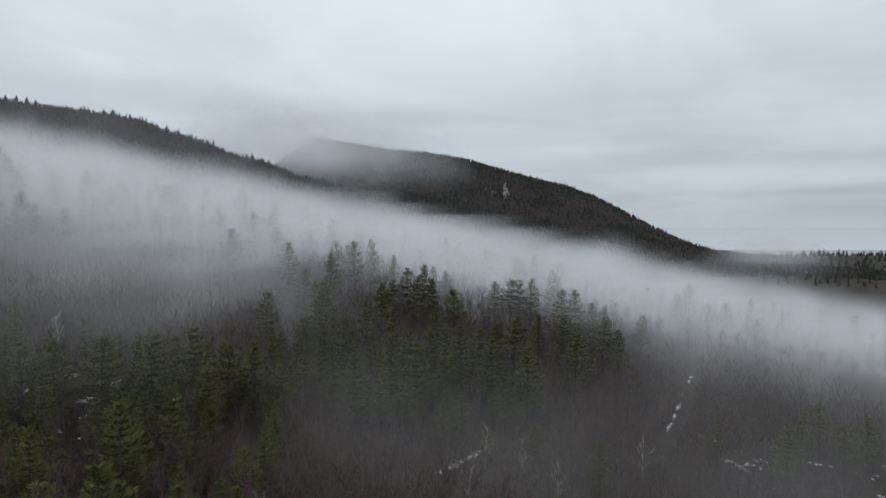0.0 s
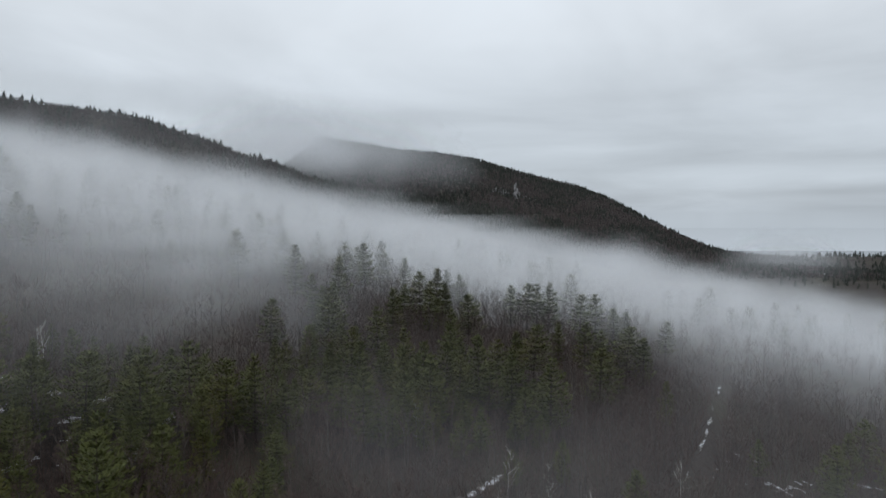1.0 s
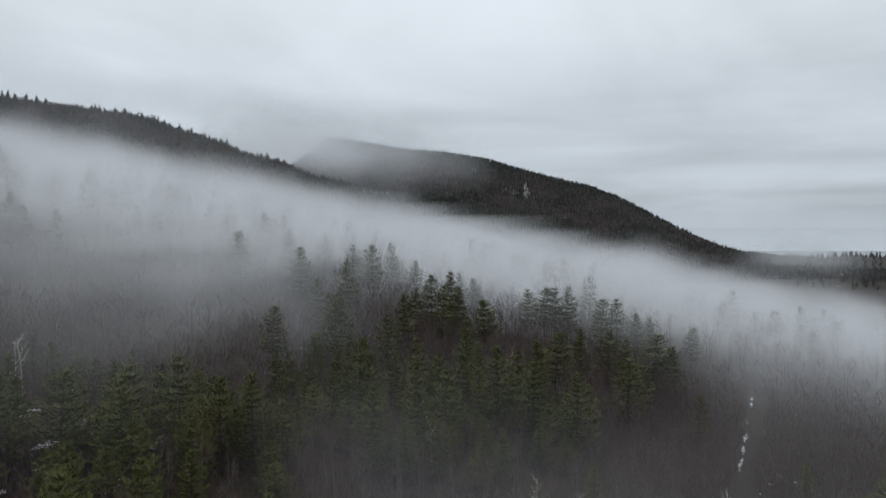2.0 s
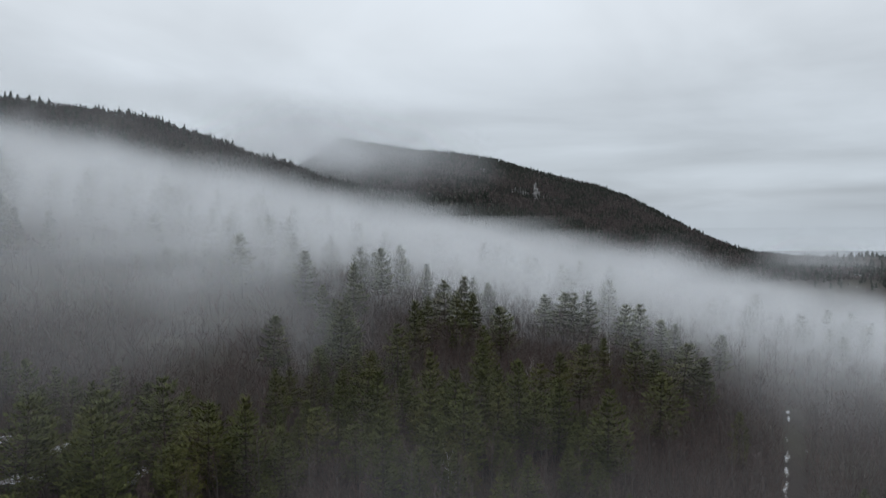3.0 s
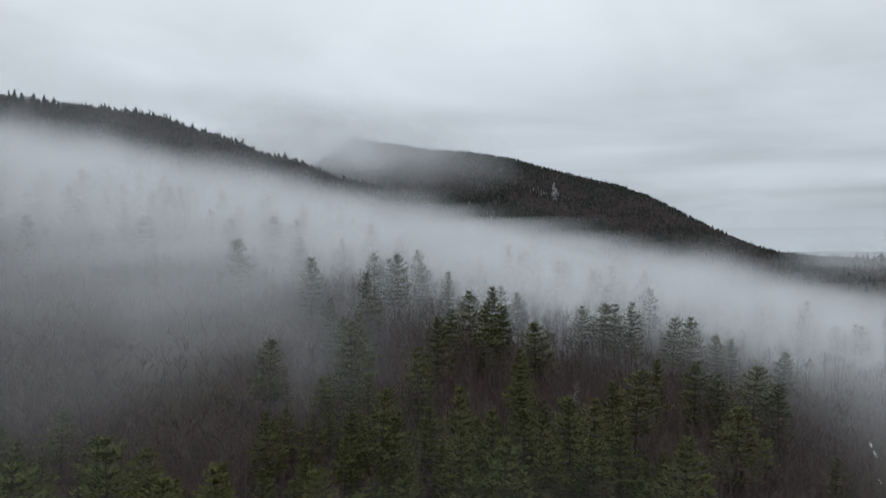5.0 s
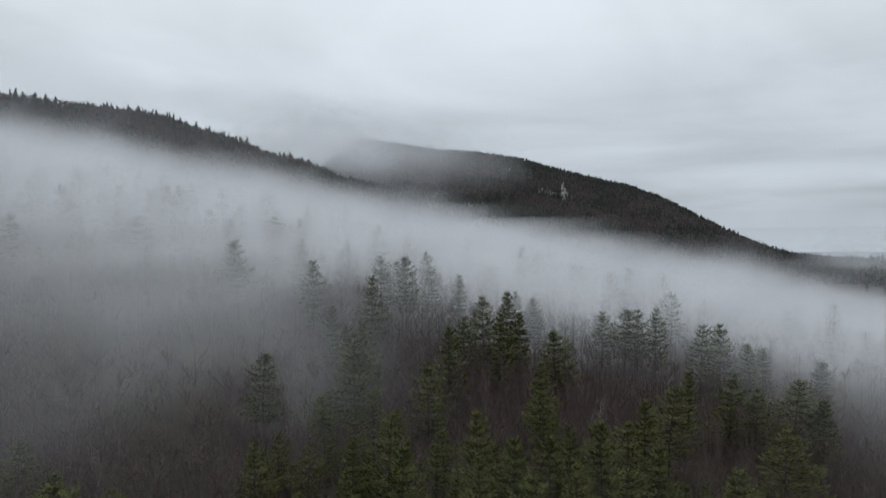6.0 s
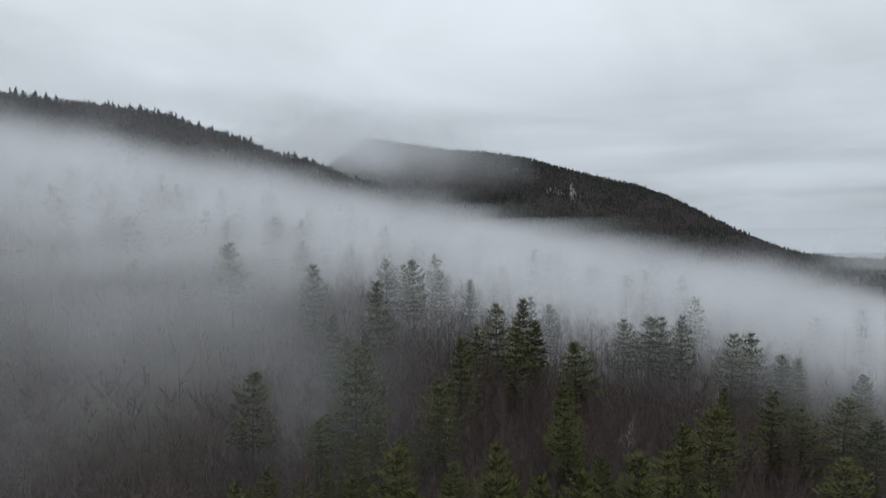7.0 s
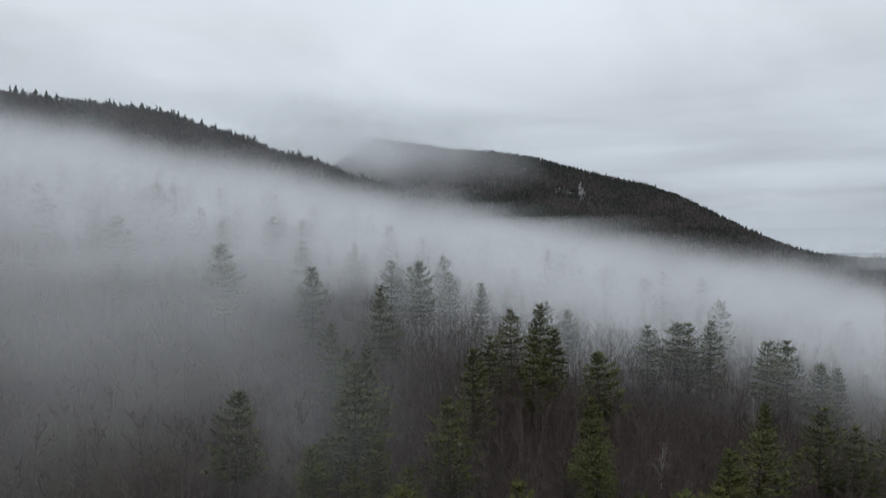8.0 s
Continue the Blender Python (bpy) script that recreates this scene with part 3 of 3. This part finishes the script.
# Saplings and brush between the trees: thin stems that fan up from the ground
brush_at = np.array(stand(34000, (-110, 110, 70, 250), lambda x, y: in_view(x, y) * (on_track(x, y) > 2.6) * (1 - 0.96 * shrouded(x, y)), 1.25, 15, []))
rb = np.random.default_rng(16)
stems = 15
foot = np.column_stack([brush_at, height(brush_at[:, 0], brush_at[:, 1]) - 0.1])
foot = np.repeat(foot, stems, 0)
rise_to = rb.normal(0, 0.42, foot.shape) + [0, 0, 1.15]
rise_to *= (rb.uniform(1.2, 5.5, len(foot)) / np.linalg.norm(rise_to, axis=1))[:, None]
start = foot + rise_to * rb.uniform(0, 0.5, len(foot))[:, None]
across = np.cross(rise_to, rb.normal(0, 1, foot.shape))
across *= (0.034 / np.linalg.norm(across, axis=1))[:, None]
brush = new("brush", soup("brush", np.stack([start - across, start + across, foot + rise_to], 1), TWIGS))
tagged(brush, "tangled grey-brown saplings and brush under the trees", "brush", kind="stuff")

# Far woods
PINES_RIDGE = [clump_parts(240 + k, 12.0, w, 6, True) for k, w in enumerate((4.3, 4.9, 3.7, 4.5))]
HARD_RIDGE = [fan_parts(290 + k, 10.0, w, 90, 0.14) for k, w in enumerate((2.9, 3.4, 2.6))]
PINES_FAR = [clump_parts(250 + k, 10.0, w, 4, True) for k, w in enumerate((3.3, 3.8, 2.9, 4.2))]
HARD_FAR = [clump_parts(280 + k, 7.0, w, 3, False) for k, w in enumerate((4.2, 4.8, 3.6))]
ridge_spots = stand(60000, (-540, 60, 490, 690), lambda x, y: in_view(x, y) * (height(x, y) > 60) * (height(x, y + 10) > height(x, y) - 3.5), 2.9, 6, [])
rx, ry = np.array(ridge_spots).T
rk = np.random.default_rng(8).random(len(ridge_spots)) < 0.2 + 0.3 * bumps(rx, ry, 45, 81) + 0.3 * smooth(-190, -110, rx)
wood("pine_wood", PINES_RIDGE, [p for p, k in zip(ridge_spots, rk) if k], 0.36, 0.8, (BARK, NEEDLES_FAR), "dark conifers along the ridge above the fog", "pine wood", 25)
wood("bare_wood", HARD_RIDGE, [p for p, k in zip(ridge_spots, rk) if not k], 0.45, 0.72, (BARK, TWIGS_FAR), "leafless brown forest on the ridge slope", "bare forest", 26)
mount_spots = stand(80000, (-330, 640, 900, 1640), lambda x, y: (height(x, y) > 7) * (height(x, y + 25) > height(x, y) - 4.0), 4.4, 9, [])
mx, my = np.array(mount_spots).T
near_spur = smooth(1180, 1100, my) * smooth(200, 60, mx)
mk = np.random.default_rng(10).random(len(mount_spots)) < 0.36 + 0.45 * bumps(mx, my, 130, 82) + 0.2 * bumps(mx, my, 45, 85) + 0.5 * smooth(1430, 1540, my) + 0.7 * near_spur
wood("pine_wood", PINES_FAR, [p for p, k in zip(mount_spots, mk) if k], 0.5, 1.0, (BARK, NEEDLES_FAR), "dark conifer forest covering the far mountain", "pine wood", 27)
wood("bare_wood", HARD_FAR, [p for p, k in zip(mount_spots, mk) if not k], 0.5, 0.85, (BARK, TWIGS_FAR), "brown leafless forest on the far mountain", "bare forest", 28)
shore_spots = stand(5000, (330, 1250, 820, 1420), lambda x, y: (height(x, y) > 6) * ((np.abs(x - 0.53 * y) > 24) | (y < 915) | (y > 1000)) * (0.25 + 0.75 * smooth(-0.3, 0.5, bumps(x, y, 90, 83))) * smooth(0.43, 0.52, x / y), 8.5, 12, [])
wood("pine_wood", PINES_FAR, shore_spots, 0.4, 1.2, (BARK, NEEDLES_FAR), "dark treeline on the low lake shore", "pine wood", 29)



def draped(name, xs, ys, lift, mat, label, category, keep):
    """A thin uneven patch that lies on the land."""
    gx, gy = np.meshgrid(xs, ys)
    gz = height(gx, gy) + lift
    i = np.arange(gx.size).reshape(gx.shape)
    quads = np.stack([i[:-1, :-1], i[:-1, 1:], i[1:, 1:], i[1:, :-1]], -1).reshape(-1, 4)
    quads = quads[keep(gx, gy).ravel()[quads].all(1)]
    me = mesh_of(name, np.stack([gx, gy, gz], -1).reshape(-1, 3), quads)
    me.materials.append(mat)
    return tagged(new(name, me), label, category, kind="structure")


draped("snow_field", np.arange(440, 600, 3.0), np.arange(924, 990, 3.0), 0.6, SNOW, "snow-covered clearing between the shore trees", "snow field",
       lambda x, y: np.abs(x - 0.53 * y - 4) + 9 * bumps(x, y, 22, 61) < 9)
draped("forest_track", np.arange(42, 92, 0.25), np.arange(150, 236, 0.5), 0.1, SNOW, "narrow forest track with old snow in its ruts", "track",
       lambda x, y: np.minimum(np.abs(x - (49.8 + (y - 156) * 0.46) - 0.7 * bumps(y, 0 * y, 21, 62)) + 0.0 + 0.5 * bumps(y, 0 * y, 13, 64),
                               np.abs(x - (54.2 + (y - 156) * 0.46) - 0.7 * bumps(y, 0 * y, 19, 65)) + 0.25 + 0.5 * bumps(y, 0 * y, 9, 71)) + 0.16 * bumps(x, y, 3, 63) < 0.3)
draped("snow_strip", np.arange(-3, 12, 0.3), np.arange(121, 141, 0.3), 0.12, SNOW, "streak of old snow along a fallen log", "snow",
       lambda x, y: np.abs(x - 0.8 - (y - 124.5) * 0.6) + 0.5 * bumps(x, y, 4, 65) < 0.75)
draped("snow_patch", np.arange(60, 82, 0.4), np.arange(146, 174, 0.4), 0.12, SNOW, "broken patches of old snow between bare trunks", "snow",
       lambda x, y: bumps(x, y, 5, 66) + 0.8 * bumps(x, y, 14, 67) - 0.05 * np.hypot(x - 70, 0.7 * (y - 158)) > 0.35)
draped("snow_patch", np.arange(90, 122, 0.4), np.arange(150, 180, 0.4), 0.12, SNOW, "broken patches of old snow between bare trunks", "snow",
       lambda x, y: bumps(x, y, 5, 70) + 0.8 * bumps(x, y, 14, 72) > 0.8)
draped("snow_patch", np.arange(-82, -48, 0.5), np.arange(104, 136, 0.5), 0.12, SNOW, "snowy ground behind dark trunks", "snow",
       lambda x, y: bumps(x, y, 6, 68) + 0.6 * bumps(x, y, 16, 69) > 0.5)


def cliff(x0, y0, wide, tall, seed, label):
    """A craggy rock face that stands out of the mountain slope."""
    us, vs = np.linspace(-1, 1, 15), np.linspace(0, 1, 13)
    gu, gv = np.meshgrid(us, vs)
    px = x0 + gu * wide / 2 * (1.1 - 0.5 * gv) + 1.5 * bumps(gu * 9, gv * 30, 9, seed)
    py = y0 + gv * tall * 0.9 - 9 * (1 - gu ** 2) + 2.2 * bumps(gu * 20, gv * 40, 8, seed + 1)
    pz = height(px, y0 + 0 * py) + gv * tall * (1 - 0.25 * gu ** 2) - 2
    i = np.arange(gu.size).reshape(gu.shape)
    quads = np.stack([i[:-1, :-1], i[:-1, 1:], i[1:, 1:], i[1:, :-1]], -1).reshape(-1, 4)
    me = mesh_of("cliff", np.stack([px, py, pz], -1).reshape(-1, 3), quads, shade=False)
    me.materials.append(ROCK)
    return tagged(new("cliff", me), label, "cliff")


for x, y, wide, tall in ((116, 1288, 3.4, 27), (118.6, 1291, 2.8, 32), (114, 1286, 2.4, 16), (121, 1295, 2.6, 21), (112, 1288, 2.2, 11), (117.5, 1281, 5.5, 11), (124, 1298, 2.4, 14)):
    cliff(x, y, wide, tall, int(x), "pale grey rock face streaked with snow among the trees")
for x, y, wide, tall in ((74, 1290, 4, 7), (80, 1291, 3, 12), (85, 1292, 2.4, 9), (89, 1292, 2.6, 14), (94, 1293, 2.2, 11), (98, 1292, 2.4, 13), (103, 1292, 2.2, 9), (131, 1299, 4, 7),
                         (137, 1301, 3, 10), (144, 1303, 6, 6), (153, 1306, 4, 8), (20, 1420, 4, 8), (26, 1421, 3, 10)):
    cliff(x, y, wide, tall, int(x), "low grey crag on the wooded mountainside")

# ---- fog ----


def fog_sheet(y, x0, x1, z0, z1, step, rho, gap, wave):
    """One upright sheet of a fog bank across the flight; rho(x, y, z) is the droplets' density per metre, gap the depth that it stands for."""
    xs, zs = np.arange(x0, x1 + step, step), np.arange(z0, z1 + step, step)
    gx, gz = np.meshgrid(xs, zs)
    gy = y + wave * bumps(gx, gz, 90, int(y))
    t = rho(gx, gy, gz) * gap
    nx = len(xs)
    i = np.arange(t.size).reshape(t.shape)
    quads = np.stack([i[:-1, :-1], i[:-1, 1:], i[1:, 1:], i[1:, :-1]], -1).reshape(-1, 4)
    keep = t.ravel()[quads].max(1) > 0.004
    if not keep.any():
        return None
    quads = quads[keep]
    used, back = np.unique(quads, return_inverse=True)
    co = np.stack([gx, gy, gz], -1).reshape(-1, 3)[used]
    return co, back.reshape(-1, 4), t.ravel()[used]


def fog_bank(name, sheets, label, mat):
    co, quads, thick, n = [], [], [], 0
    for s in sheets:
        if s is None:
            continue
        co.append(s[0])
        quads.append(s[1] + n)
        thick.append(s[2])
        n += len(s[0])
    me = mesh_of(name, np.concatenate(co), np.concatenate(quads))
    me.attributes.new("thickness", "FLOAT", "POINT").data.foreach_set("value", np.concatenate(thick).astype(np.float32))
    me.materials.append(mat)
    return tagged(new(name, me), label, "fog", kind="stuff")


def valley_rho(x, y, z):
    base = np.minimum(height(x, y), 52 - 0.2 * x + 0.065 * (np.minimum(y, 400) - 100))
    h = z - base
    top = 30 + 3 * smooth(-100, -200, x) - 2 * smooth(60, 120, x) + 4 * bumps(x, y, 75, 31) + 3 * bumps(x, y * 1.5, 40, 32)
    top = top + 11 * np.exp(-((x - 80) / 11) ** 2 - ((y - 325) / 30) ** 2)
    v = smooth(1.06, 0.55, h / top) * np.maximum(smooth(4, 15, h), np.maximum(smooth(260, 340, y), smooth(-52, -40, x) * smooth(40, 25, x)))
    start = np.interp(x, [-200, -150, -110, -80, -60, -40, -20, 0, 18, 40, 65, 90, 120, 170], [200, 190, 190, 205, 222, 231, 233, 234, 226, 200, 172, 152, 138, 125])
    deep = np.interp(x, [-150, -60, -30, 0, 20, 50, 90, 170], [110, 80, 46, 46, 75, 150, 200, 240])
    bank = smooth(0, 1, (y - start + 8 * bumps(x, y, 70, 33)) / deep) * smooth(470, 400, y)
    left = smooth(-26, -70, x + 8 * bumps(x, y, 60, 34))
    plume = left * (0.0048 * smooth(75, 125, y) + 0.0074 * smooth(125, 190, y)) * smooth(300, 240, y) + 0.0004 * smooth(150, 210, y) * smooth(300, 250, y)
    plume = plume + 0.0020 * smooth(32, 62, x) * smooth(115, 165, y) + 0.006 * np.exp(-((x + 50) / 15) ** 2 - ((y - 190) / 22) ** 2)
    haze = 0.0009 * smooth(0, -150, x) * smooth(300, 380, y) * smooth(75, 55, h)
    return haze + (0.022 * bank * (1 - 0.2 * smooth(30, 70, x)) * (1 + 0.2 * bumps(x, y, 110, 35)) + plume) * v * (h > -3)


fog_bank("fog_bank", [fog_sheet(y, -0.85 * y - 30, 0.8 * y + 30, -5, 200, 7.0, valley_rho, 8.0, 3.0) for y in np.arange(76, 476, 8.0)], "pale fog bank lying in the hollow behind the wooded knoll", FOG)


def ground_mist_rho(x, y, z):
    h = z - height(x, y)
    return 0.0020 * (1 + 0.6 * bumps(x, z + y, 45, 36)) * smooth(33, 17, h) * smooth(-38, 2, x) * smooth(85, 62, x) * (h > -3)


fog_bank("ground_mist", [fog_sheet(y, -60, 90, 20, 110, 4.0, ground_mist_rho, 9.0, 3.0) for y in np.arange(86, 125, 9.0)], "thin mist hanging over the bare treetops", FOG)


def mountain_rho(x, y, z):
    brow = np.interp(x, [-700, -480, -420, -360, -293, -123, 0, 200], [190, 225, 250, 278, 300, 272, 250, 200])
    drift = x + 40 * bumps(x * 0.6, z, 150, 42)
    cap = (0.45 * smooth(70, -200, drift) + 1.2 * smooth(-150, -310, drift)) * smooth(105, 185, z + 0.1 * x) * smooth(1000, 1200, y) * smooth(brow + 22, brow - 45, z) * smooth(-520, -380, x)
    puff = np.exp(-((x - 0.48 * y) / 65) ** 2 - ((z - 25) / 26) ** 2) * smooth(780, 900, y)
    return 0.005 * cap + 0.0022 * puff + 0.00025 * smooth(270, 190, z) * smooth(60, -120, x)


fog_bank("mountain_mist", [fog_sheet(y, -0.8 * y, 0.8 * y, -5, 390, 16.0, mountain_rho, 20.0, 15.0) for y in np.arange(840, 1460, 20.0)], "thin cloud trailing across the far mountain", FOG_FAR)


def distance_material():
    """The far fog over the lake, a plain backdrop of distance that glows by itself."""
    m, nodes, links = material("glowing_distant_fog")
    p = nodes.new("ShaderNodeNewGeometry").outputs["Position"]
    high = nodes.new("ShaderNodeSeparateXYZ")
    links.new(p, high.inputs[0])
    # Emission stands in for the sky light that the far fog would scatter
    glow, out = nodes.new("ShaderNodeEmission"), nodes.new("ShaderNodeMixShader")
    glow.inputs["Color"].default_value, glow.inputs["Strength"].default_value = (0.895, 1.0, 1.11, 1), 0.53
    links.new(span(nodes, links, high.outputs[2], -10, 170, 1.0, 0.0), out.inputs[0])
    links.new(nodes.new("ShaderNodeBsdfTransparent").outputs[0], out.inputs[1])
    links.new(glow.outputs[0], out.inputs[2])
    links.new(out.outputs[0], nodes.new("ShaderNodeOutputMaterial").inputs["Surface"])
    return m


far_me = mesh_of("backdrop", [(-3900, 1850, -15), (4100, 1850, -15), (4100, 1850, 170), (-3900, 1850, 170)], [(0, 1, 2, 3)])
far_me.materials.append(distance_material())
tagged(new("backdrop", far_me), "glowing backdrop of pale fog over the lake to the horizon", "fog", kind="structure")
